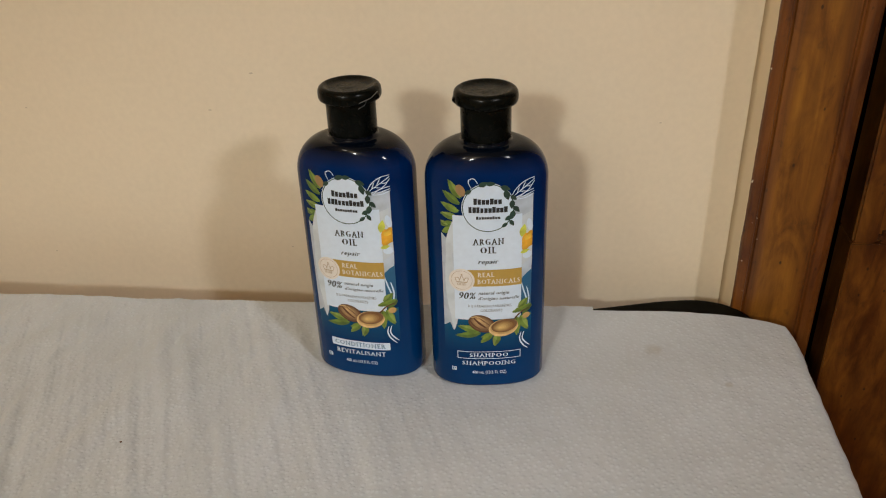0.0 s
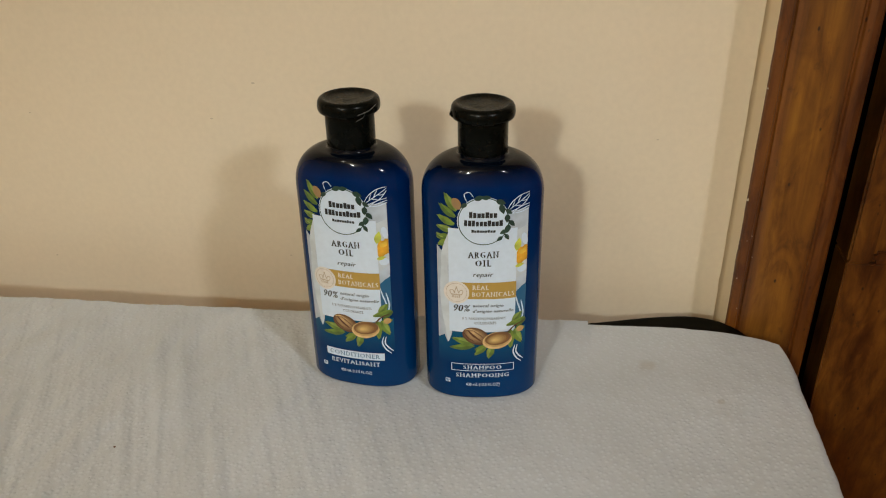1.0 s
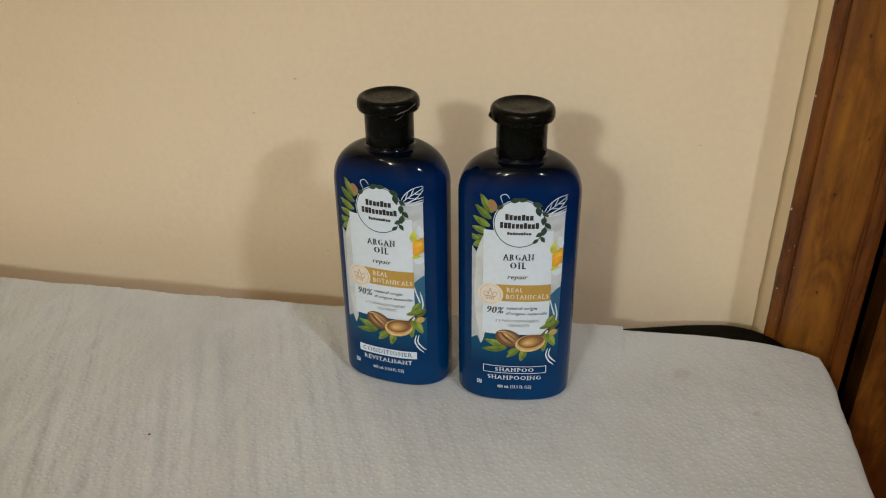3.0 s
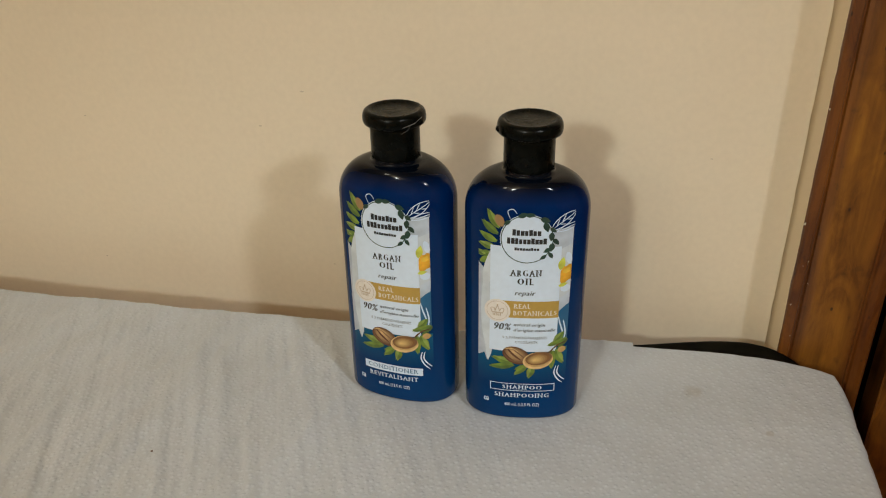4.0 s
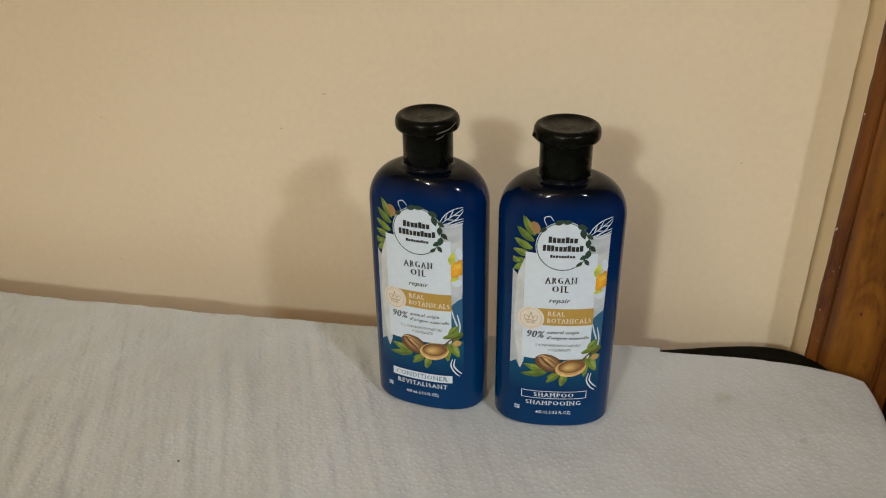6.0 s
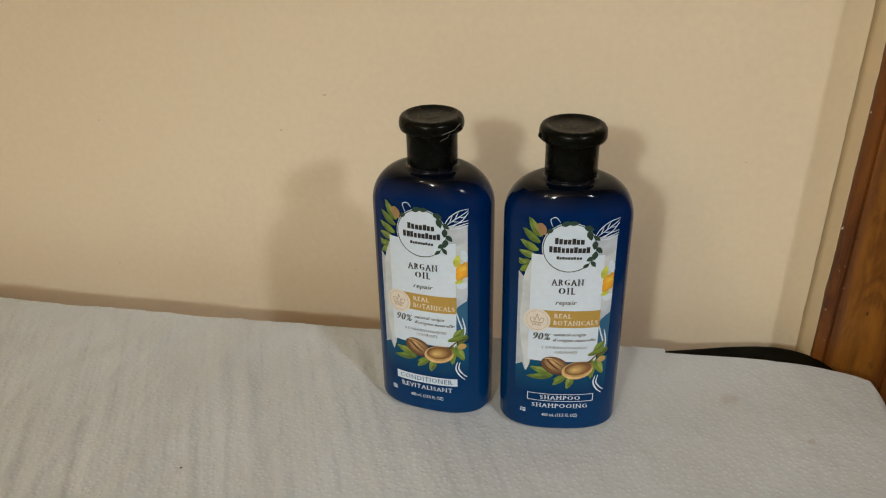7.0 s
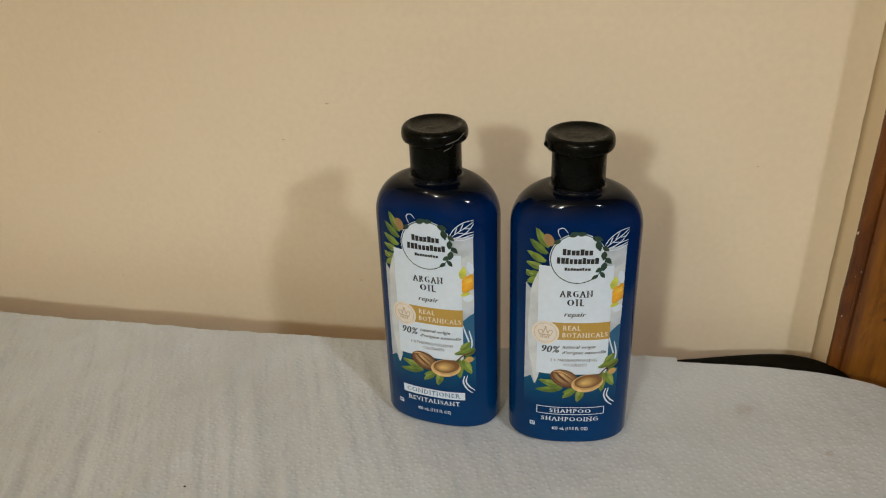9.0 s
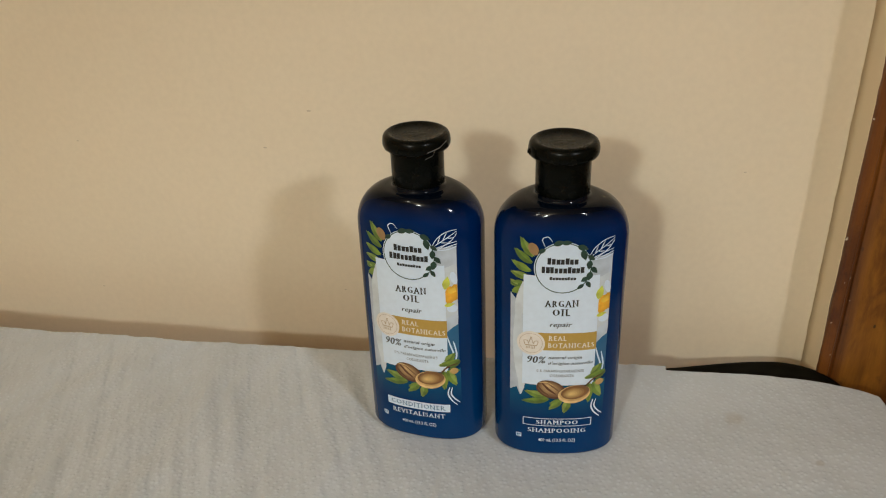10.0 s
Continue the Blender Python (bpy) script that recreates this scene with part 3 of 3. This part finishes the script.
def weighted(bm, stem):
    """Thick uprights and thin cross strokes, as in a book face: the outline moves out sideways and in upright."""
    out = {v: Vector((0, 0, 0)) for v in bm.verts}
    for e in bm.edges:
        if len(e.link_faces) == 1:
            a, b = e.verts
            d = (b.co - a.co).normalized()
            n = Vector((d.y, -d.x, 0))
            if n.dot(e.link_faces[0].calc_center_median() - a.co) > 0:
                n = -n
            out[a] += n
            out[b] += n
    for v, n in out.items():
        if n.length > 1e-6:
            n.normalize()
            v.co.x += n.x * stem
            v.co.y -= n.y * stem * 0.35


def footed(text, bm):
    """Thin serifs at the ends of the stems of flat capitals, before they are fitted to their box."""
    left, glyphs = set(bm.verts), []
    while left:
        todo, isle = [left.pop()], []
        while todo:
            v = todo.pop()
            isle.append(v)
            for e in v.link_edges:
                o = e.other_vert(v)
                if o in left:
                    left.remove(o)
                    todo.append(o)
        glyphs.append([v.co.copy() for v in isle])
    glyphs.sort(key=lambda g: min(p.x for p in g))
    letters = [c for c in text if c.isalpha()]
    if len(letters) != len(glyphs):
        return bm
    heads = sorted(max(p.y for p in g) for g, c in zip(glyphs, letters) if c not in "OCGSQ")
    feet = sorted(min(p.y for p in g) for g, c in zip(glyphs, letters) if c not in "OCGSQUJ")
    cap, base = heads[len(heads) // 2], feet[len(feet) // 2]
    thin = (cap - base) * 0.07
    for g, c in zip(glyphs, letters):
        for level, way in ((base, -1), (cap, 1)):
            if c in "OCGSQ" or (c == "A" and way > 0) or (c in "UJ" and way < 0):
                continue
            xs = sorted(p.x for p in g if abs(p.y - level) < (cap - base) * 0.012)
            while len(xs) > 1:
                a = xs.pop(0)
                b = xs.pop(0)
                while xs and xs[0] - a < (cap - base) * 0.34:
                    b = xs.pop(0)
                e = (cap - base) * (0.15 if b - a < (cap - base) * 0.34 else 0.03)
                y0, y1 = sorted((level, level + way * thin))
                bm.faces.new([bm.verts.new(p) for p in ((a - e, y0, 0), (b + e, y0, 0), (b + e, y1, 0), (a - e, y1, 0))])
    return bm


def bars(u0, u1, v0, v1, seed, fill=0.62, rise=0.35):
    """A word as a row of plain bars."""
    r = random.Random(seed)
    out, u = [], u0
    while u < u1 - 0.2:
        w = min(u1 - u, (v1 - v0) * (0.34 + 0.34 * r.random()))
        top = v1 + (v1 - v0) * 0.22 if r.random() < rise else v1
        out.append(rect(u, u + w * fill, v0, top))
        u += w
    return out


def bottle(name, m, label, kind_lines):
    """A flat oval bottle with a flip cap and a printed front."""
    thing = empty(name, m)
    tagged(thing, label, "bottle", "hair care bottles")
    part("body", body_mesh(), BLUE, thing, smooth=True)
    # cap: collar, flared lid with a soft edge, dished top with a pressed leaf, thumb lip
    collar = part("collar", turned([(0.0135, 0.1716), (0.0147, 0.1716), (0.0150, 0.1722), (0.0150, 0.1900), (0.0147, 0.1945), (0.0140, 0.1950)]), BLACK, thing, smooth=True)
    lid_rows = [(0.0146, 0.1926), (0.0174, 0.1927), (0.0185, 0.1932), (0.0190, 0.1945), (0.0191, 0.1965), (0.0188, 0.1987), (0.0181, 0.2001), (0.0170, 0.2009), (0.0160, 0.2012), (0.0150, 0.2010), (0.0138, 0.2003), (0.0122, 0.1997), (0.0090, 0.1994), (0.0040, 0.1993), (0.0008, 0.1993)]
    lid = part("flip_lid", turned(lid_rows), BLACK, thing, smooth=True)
    emboss = bmesh.new()
    for u, v, l, w, a in ((-9, -6, 20, 7, 32), (-3, -8, 13, 5, 62), (-8, 1, 12, 4.5, 8)):
        line = leaf(u, v, l, w, a)
        rim = [emboss.verts.new((x / 1000, y / 1000, 0.19925)) for x, y in line]
        half = len(line) // 2
        rib = [emboss.verts.new(((line[k][0] + line[-k][0]) / 2000, (line[k][1] + line[-k][1]) / 2000, 0.19925 + 0.00035 * math.sin(math.pi * k / half))) for k in range(1, half)]
        spine = [rim[0], *rib, rim[half]]
        for k in range(half):
            for p, q in ((rim[k], rim[k + 1]), (rim[-k] if k else rim[0], rim[-k - 1])):
                emboss.faces.new([x for n, x in enumerate((p, q, spine[k + 1], spine[k])) if x not in (p, q, spine[k + 1], spine[k])[:n]])
    part("embossed_leaf", emboss, BLACK, lid, smooth=True)
    side = kind_lines["lip"]
    lip = box(-0.0016, 0.0016, -0.0030, 0.0030, -0.0016, 0.0018, 0.0009)
    bmesh.ops.transform(lip, matrix=pose(side * 0.0178, -0.003, 0.1955, 0, 0, side * 8), verts=lip.verts)
    part("thumb_lip", lip, BLACK, lid, smooth=True)

    L = 0.00008

    def ink(part_name, bm, mat, level, parent, text=""):
        return part(part_name, wrapped(bm, L * level), mat, parent, text)

    def sprig(leaves, level):
        """Printed leaves, each with a paler half along its midrib."""
        for n, (u, v, length, width, turn) in enumerate(leaves):
            one = ink("leaf", flat(leaf(u, v, length, width, turn)), (GREEN_INK, MOSS_INK, GREEN_INK)[n % 3], level + 0.5 * (n % 3), thing)
            c, d = math.cos(radians(turn + 90)), math.sin(radians(turn + 90))
            up = 1 if d > 0 else -1
            ink("pale_half", flat(leaf(u + up * c * width * 0.2, v + up * d * width * 0.2, length * 0.94, width * 0.42, turn)), (PALE_GREEN, GREEN_INK, LEAF_LIT)[n % 3], level + 1.6, one)

    # printed pictures behind the white panel
    ink("teal_shade", flat(rect(-28.4, 27.5, 29.5, 58)), TEAL_FADE, 1, thing)
    sprig(((-16.5, 141, 14, 5.0, 120), (-17, 137, 13, 5.0, 139), (-17.5, 132, 12, 4.8, 152), (-18, 128, 11, 4.8, 168), (-20, 124, 8.5, 4.6, 187), (-22, 121, 7, 4.4, 215), (-24.5, 122, 6, 4, 150)), 2)
    ink("nut_print", flat(disc(-16.2, 146.4, 2.6, 4.0, 25)), HUSK[3], 6, thing)
    ink("petal", flat([(-28.3, 117), (-25, 113), (-20, 110), (-20, 52), (-22.5, 46.5), (-24.5, 52), (-28.3, 49)]), STONE_INK, 3, thing)
    ink("petal", flat(leaf(-24.4, 98, 28, 5.4, 84)), PETAL_INK, 5, thing)
    ink("petal", flat(leaf(-24.0, 58, 60, 5.6, 90)), PETAL_INK, 4, thing)
    ink("petal", flat(leaf(-22.0, 46.5, 30, 4.6, 88)), PETAL_INK, 5, thing)
    ink("stone_print", flat([(15, 141), (27, 142), (27, 112), (27, 94), (26, 76), (20, 66), (15, 66)]), STONE_INK, 2, thing)
    ink("splash_print", flat([(20, 128), (27, 131), (27, 98), (20, 94)]), PETAL_INK, 3, thing)
    ink("petal", flat(disc(25.2, 121.5, 1.8, 4.2, 12, 20)), WHITE_INK, 4, thing)
    ink("petal", flat(disc(24.0, 101.0, 3.0, 2.6, 0, 20)), WHITE_INK, 4, thing)
    ink("oil_drop", flat([(20, 107), (20.6, 113), (22, 116.4), (24, 116), (25.4, 117.4), (27, 117), (27, 107), (25, 106.2), (23.4, 104.6), (21.4, 104.4)]), YELLOW_INK, 5, thing)
    ink("oil_drop", flat([(22, 114), (24, 114.8), (26, 115.6), (26.4, 112.4), (24, 111.2), (22.2, 111.6)]), OIL_LIT, 6, thing)
    ink("lime_print", flat(leaf(20.2, 114, 9, 4.2, 78), leaf(19.6, 103, 6.0, 2.6, 14)), LIME_INK, 6.5, thing)
    ink("teal_shade", flat([(20, 84), (24, 88), (27, 90), (27, 62), (20, 60)]), TEAL_INK, 4, thing)
    # white panel with its print
    panel = ink("front_panel", flat(rect(-21.3, 20.5, 55.5, 130)), WHITE_INK, 6, thing, "white printed front panel")
    for pts in (((13.4, 140.5), (16.5, 146.5), (22, 151.0), (29, 152.6)), ((13.4, 140.5), (19, 142.0), (24.5, 145.6), (29, 152.6)), ((13.4, 140.5), (19, 145.0), (24, 148.6), (29, 152.6)),
                ((17, 143.3), (17.6, 145.2), (18.6, 148.0)), ((20, 145.8), (21.0, 148.0), (22.2, 150.6)), ((18.6, 144.6), (20.4, 144.4), (22.2, 144.4)), ((22.4, 147.4), (24.2, 147.2), (26, 147.6)),
                ((17, 139.6), (22, 143.4), (29, 145.2)), ((17, 139.6), (23, 140.2), (29, 142.6)), ((20, 140.9), (24, 142.2), (29, 143.8)),
                ((-10, 148), (-11.5, 152.5), (-8.5, 154), (-6, 151))):
        ink("outline_leaf", flat(*stroke(pts, 0.55)), WHITE_INK, 3, thing)
    for pts in (((22, 62), (24, 68), (22, 76), (20.5, 82)), ((24.5, 62), (25.6, 69), (24, 78)), ((21, 44), (20, 39), (22, 34), (25.5, 30)), ((22.6, 44), (21.8, 39), (24, 35), (26.8, 32))):
        ink("outline_leaf", flat(*stroke(pts, 0.95)), WHITE_INK, 6, thing)
    emblem = ink("round_emblem", flat(disc(0, 135, 15.8, 16.2, 0, 64)), WHITE_INK, 7, thing, "white emblem disc with a leafy ring")
    ink("ring", flat(*hoop(0, 135, 15.4, 15.8, 0.55)), DARK_GREEN, 8, emblem)
    for a, turn, l, w in ((112, 20, 6.5, 3.4), (95, 5, 6, 3), (130, 215, 5, 2.8), (62, -20, 6.5, 3.6), (48, -75, 7, 3.8), (30, -40, 5, 2.8), (18, -95, 6, 3.4), (2, -50, 5.5, 3), (-8, -100, 6, 3.6), (-22, -150, 5, 3), (-32, -60, 5, 2.6), (-40, -140, 5, 2.4)):
        ink("leaf", flat(leaf(15.2 * math.cos(radians(a)), 135 + 15.6 * math.sin(radians(a)), l, w, turn)), DARK_GREEN, 9, emblem)
    r = random.Random(9)
    for u, v, wide, high, count in ((-8.6, 137.5, 17.0, 3.1, 7), (-11.6, 132.0, 23.4, 3.1, 10), (-7.2, 127.7, 14.6, 1.5, 9)):  # the name as rows of plain bars
        w = wide / count
        for k in range(count):
            tall = high * (1.30 if k == 0 else r.choice((1.0, 1.0, 1.12, 1.24)))
            ink("name_bar", flat(rect(u + k * w, u + (k + r.uniform(0.74, 0.88)) * w, v, v + tall)), BLACK_INK, 9, emblem)
    ink("lettering", words("ARGAN", -9.6, 9.6, 110.0, 114.6, stem=0.075), BLACK_INK, 7, panel)
    ink("lettering", words("OIL", -4.9, 4.9, 104.2, 108.8, stem=0.075), BLACK_INK, 7, panel)
    ink("lettering", words("repair", -6.4, 6.4, 95.8, 99.8, 0.3, 0.004, 0.035), BLACK_INK, 7, panel)
    band = ink("gold_band", flat(rect(-14, 20.7, 80.6, 92.6)), GOLD_INK, 7, thing, "ochre gold band")
    ink("lettering", words("REAL", -6.8, 3.6, 87.5, 90.7, stem=0.045), CREAM_INK, 8, band)
    ink("lettering", words("BOTANICALS", -6.8, 19.6, 82.4, 85.8, stem=0.045), CREAM_INK, 8, band)
    seal = ink("round_seal", flat(disc(-16.6, 85, 8.0, 8.2)), CREAM_INK, 8, thing, "cream round seal")
    ink("ring", flat(*hoop(-16.6, 85, 6.6, 6.8, 0.25)), PALE_GOLD, 9, seal)
    ink("seal_crown", flat(rect(-20, -13.2, 83.2, 84), *stroke([(-20, 84), (-20.6, 86.5), (-18.6, 86.6), (-18, 84.6)], 0.5, False), *stroke([(-18, 84.6), (-16.6, 88.4), (-15.2, 84.6)], 0.5, False),
                           *stroke([(-15.2, 84.6), (-14.4, 86.6), (-12.6, 86.5), (-13.2, 84)], 0.5, False), disc(-16.6, 89, 0.6, 0.6, 0, 12), *bars(-19.4, -13.8, 81.2, 82.8, 5, 0.6)), PALE_GOLD, 9, seal)
    ink("lettering", words("90%", -18.5, -7.8, 71.2, 76.2, 0.25, 0.0, 0.035), BLACK_INK, 7, panel)
    ink("lettering", words("natural origin", -6.4, 13, 73.8, 76.8, 0.25, 0.004, 0.045), BLACK_INK, 7, panel)
    ink("lettering", words("d'origine naturelle", -6.4, 19.4, 69.8, 72.8, 0.25, 0.004, 0.045), BLACK_INK, 7, panel)
    ink("lettering", words("0 % PARABENS/PARABÈNES", -13, 14.4, 65.0, 67.4), BLACK_INK, 7, panel)
    ink("lettering", words("COLORANTS", -5.2, 8.6, 61.6, 63.6), BLACK_INK, 7, panel)
    # argan nuts and sprigs over the panel's foot
    sprig(((-5, 47, 15.5, 5.4, 168), (-5, 45, 17, 4.8, 188), (3, 46, 12, 4.8, 226), (6, 45, 10.5, 5.2, 258), (3, 45, 9, 4, 203), (17.5, 57, 15, 5.6, 272), (20, 57, 13, 5.4, 293), (20, 60, 9, 5, 24), (15, 60, 13, 3.8, 22), (19, 63, 9, 4.8, 48), (21, 58, 6.5, 4, 345)), 8)
    ink("twig", flat(*stroke([(12, 50), (17, 56), (21, 60), (26, 62)], 1.0)), NUT_INK, 10, thing)
    ink("petal", flat(disc(24, 56.5, 2.4, 2.2, 10, 16)), NUT_LIGHT, 11, thing)
    # a whole nut in its husk, and an opened one with a pale shell round its kernel
    for n, mat in enumerate(HUSK):
        k = 1 - n * 0.125
        ink("kernel" if n else "nut_print", flat(disc(-4.4 - 0.25 * n, 52.6 + 0.38 * n, 9.0 * k, 6.2 * k, -24)), mat, 10 + 0.5 * n, thing)
    ink("seam", flat(*stroke([(-9.6, 57.4), (-6.2, 53.4), (-1.4, 49.4)], 1.5)), HUSK[0], 14.5, thing)
    ink("seam", flat(*stroke([(-6.6, 57.8), (-3.0, 54.6), (1.6, 50.6)], 0.8)), HUSK[1], 14.5, thing)
    ink("seam", flat(*stroke([(-12.0, 55.4), (-9.4, 51.6), (-5.4, 48.6)], 0.8)), HUSK[0], 14.5, thing)
    ink("seam", flat(*stroke([(-11.4, 57.6), (-7.4, 58.2), (-2.8, 55.6)], 0.7)), NUT_PALE, 14.5, thing)
    ink("nut_shell", flat(disc(9.4, 49.4, 9.6, 6.5, 12)), NUT_PALE, 15, thing)
    ink("nut_shell", flat(disc(9.8, 50.3, 9.0, 5.6, 12)), NUT_LIGHT, 15.5, thing)
    ink("nut_print", flat(disc(9.9, 50.9, 8.4, 4.9, 12)), HUSK[1], 16, thing)
    for n, mat in enumerate(KERNEL):
        k = 1 - n * 0.14
        ink("kernel", flat(disc(9.4 - 0.35 * n, 50.6 - 0.10 * n, 7.4 * k, 4.2 * k, 12)), mat, 16.5 + 0.5 * n, thing)
    # the kind and the contents
    if kind_lines["filled"]:
        plate = ink("name_plate", flat(rect(-20.5, 20.8, 24.3, 30.2)), WHITE_INK, 3, thing, "white name plate")
        ink("lettering", words(kind_lines["first"], *kind_lines["box"], 25.7, 29.1, stem=0.016), TEAL_INK, 4, plate)
    else:
        plate = ink("name_frame", flat(rect(-20.5, 20.8, 24.3, 24.75), rect(-20.5, 20.8, 29.75, 30.2), rect(-20.5, -20.05, 24.75, 29.75), rect(20.35, 20.8, 24.75, 29.75)), WHITE_INK, 3, thing)
        ink("lettering", words(kind_lines["first"], *kind_lines["box"], 25.8, 28.9, stem=0.045), WHITE_INK, 4, plate)
    ink("lettering", words(kind_lines["second"], -17.5, 17.5, 19.2, 22.5, stem=0.030), WHITE_INK, 3, thing)
    ink("lettering", words("400 mL (13.5 FL OZ)", -11, 11.5, 11.4, 14.6, bold=0.012), WHITE_INK, 3, thing)
    mark = ink("small_mark", flat(rect(-24.4, -21.3, 13.9, 16.9)), WHITE_INK, 3, thing)
    ink("mark_bar", flat(rect(-23.9, -23.0, 15.0, 16.4), rect(-22.6, -21.8, 15.4, 16.4), rect(-23.9, -22.4, 14.3, 14.7)), TEAL_INK, 4, mark)
    return thing


STAND = TOP + 0.0016
shampoo = bottle("shampoo_bottle", pose(-0.0440, 0.4650, STAND, 0, 0, 8.0), "dark blue glossy plastic shampoo bottle with black flip cap",
                 {"filled": False, "first": "SHAMPOO", "second": "SHAMPOOING", "box": (-12.6, 12.6), "lip": -1})
conditioner = bottle("conditioner_bottle", pose(-0.1256, 0.4680, STAND, 0, 0, -6.0), "dark blue glossy plastic conditioner bottle with black flip cap",
                     {"filled": True, "first": "CONDITIONER", "second": "REVITALISANT", "box": (-18, 18), "lip": 1})
lid = [o for o in conditioner.children if o.name.startswith("flip_lid")][0]
bm = bmesh.new()
for a, b, w in (((0.0188, -0.004, 0.1985), (0.0115, -0.0160, 0.1950), 0.0004), ((0.0150, -0.0125, 0.1962), (0.0105, -0.0165, 0.1915), 0.0003)):
    a, b = Vector(a), Vector(b)
    mid = (a + b) / 2 + Vector((0.0025, -0.0028, 0.0006))
    line = [a.lerp(mid, t / 4) for t in range(4)] + [mid.lerp(b, t / 4) for t in range(5)]
    rowsf = [[p + Vector((0, 0, w / 2)), p + Vector((w * 0.3, -w * 0.3, 0)), p - Vector((0, 0, w / 2))] for p in line]
    loops = [[bm.verts.new(p) for p in row] for row in rowsf]
    for p, q in zip(loops, loops[1:]):
        for i in range(3):
            bm.faces.new((p[i], p[(i + 1) % 3], q[(i + 1) % 3], q[i]))
part("plastic_shred", bm, FILM, lid, "torn shred of clear film", smooth=True)

# a dark crumb on the paper
bm = bmesh.new()
bmesh.ops.create_icosphere(bm, subdivisions=2, radius=0.0007, matrix=Matrix.LocRotScale((-0.2660, 0.3655, TOP + 0.0016), None, (1.3, 0.8, 0.7)))
for v in bm.verts:
    v.co += Vector((1, 1, 0.5)) * 0.0002 * noise.noise(v.co * 2500)
tagged(part("crumb", bm, NUT_INK, smooth=True), "tiny dark brown crumb on the white paper towel", "crumb")
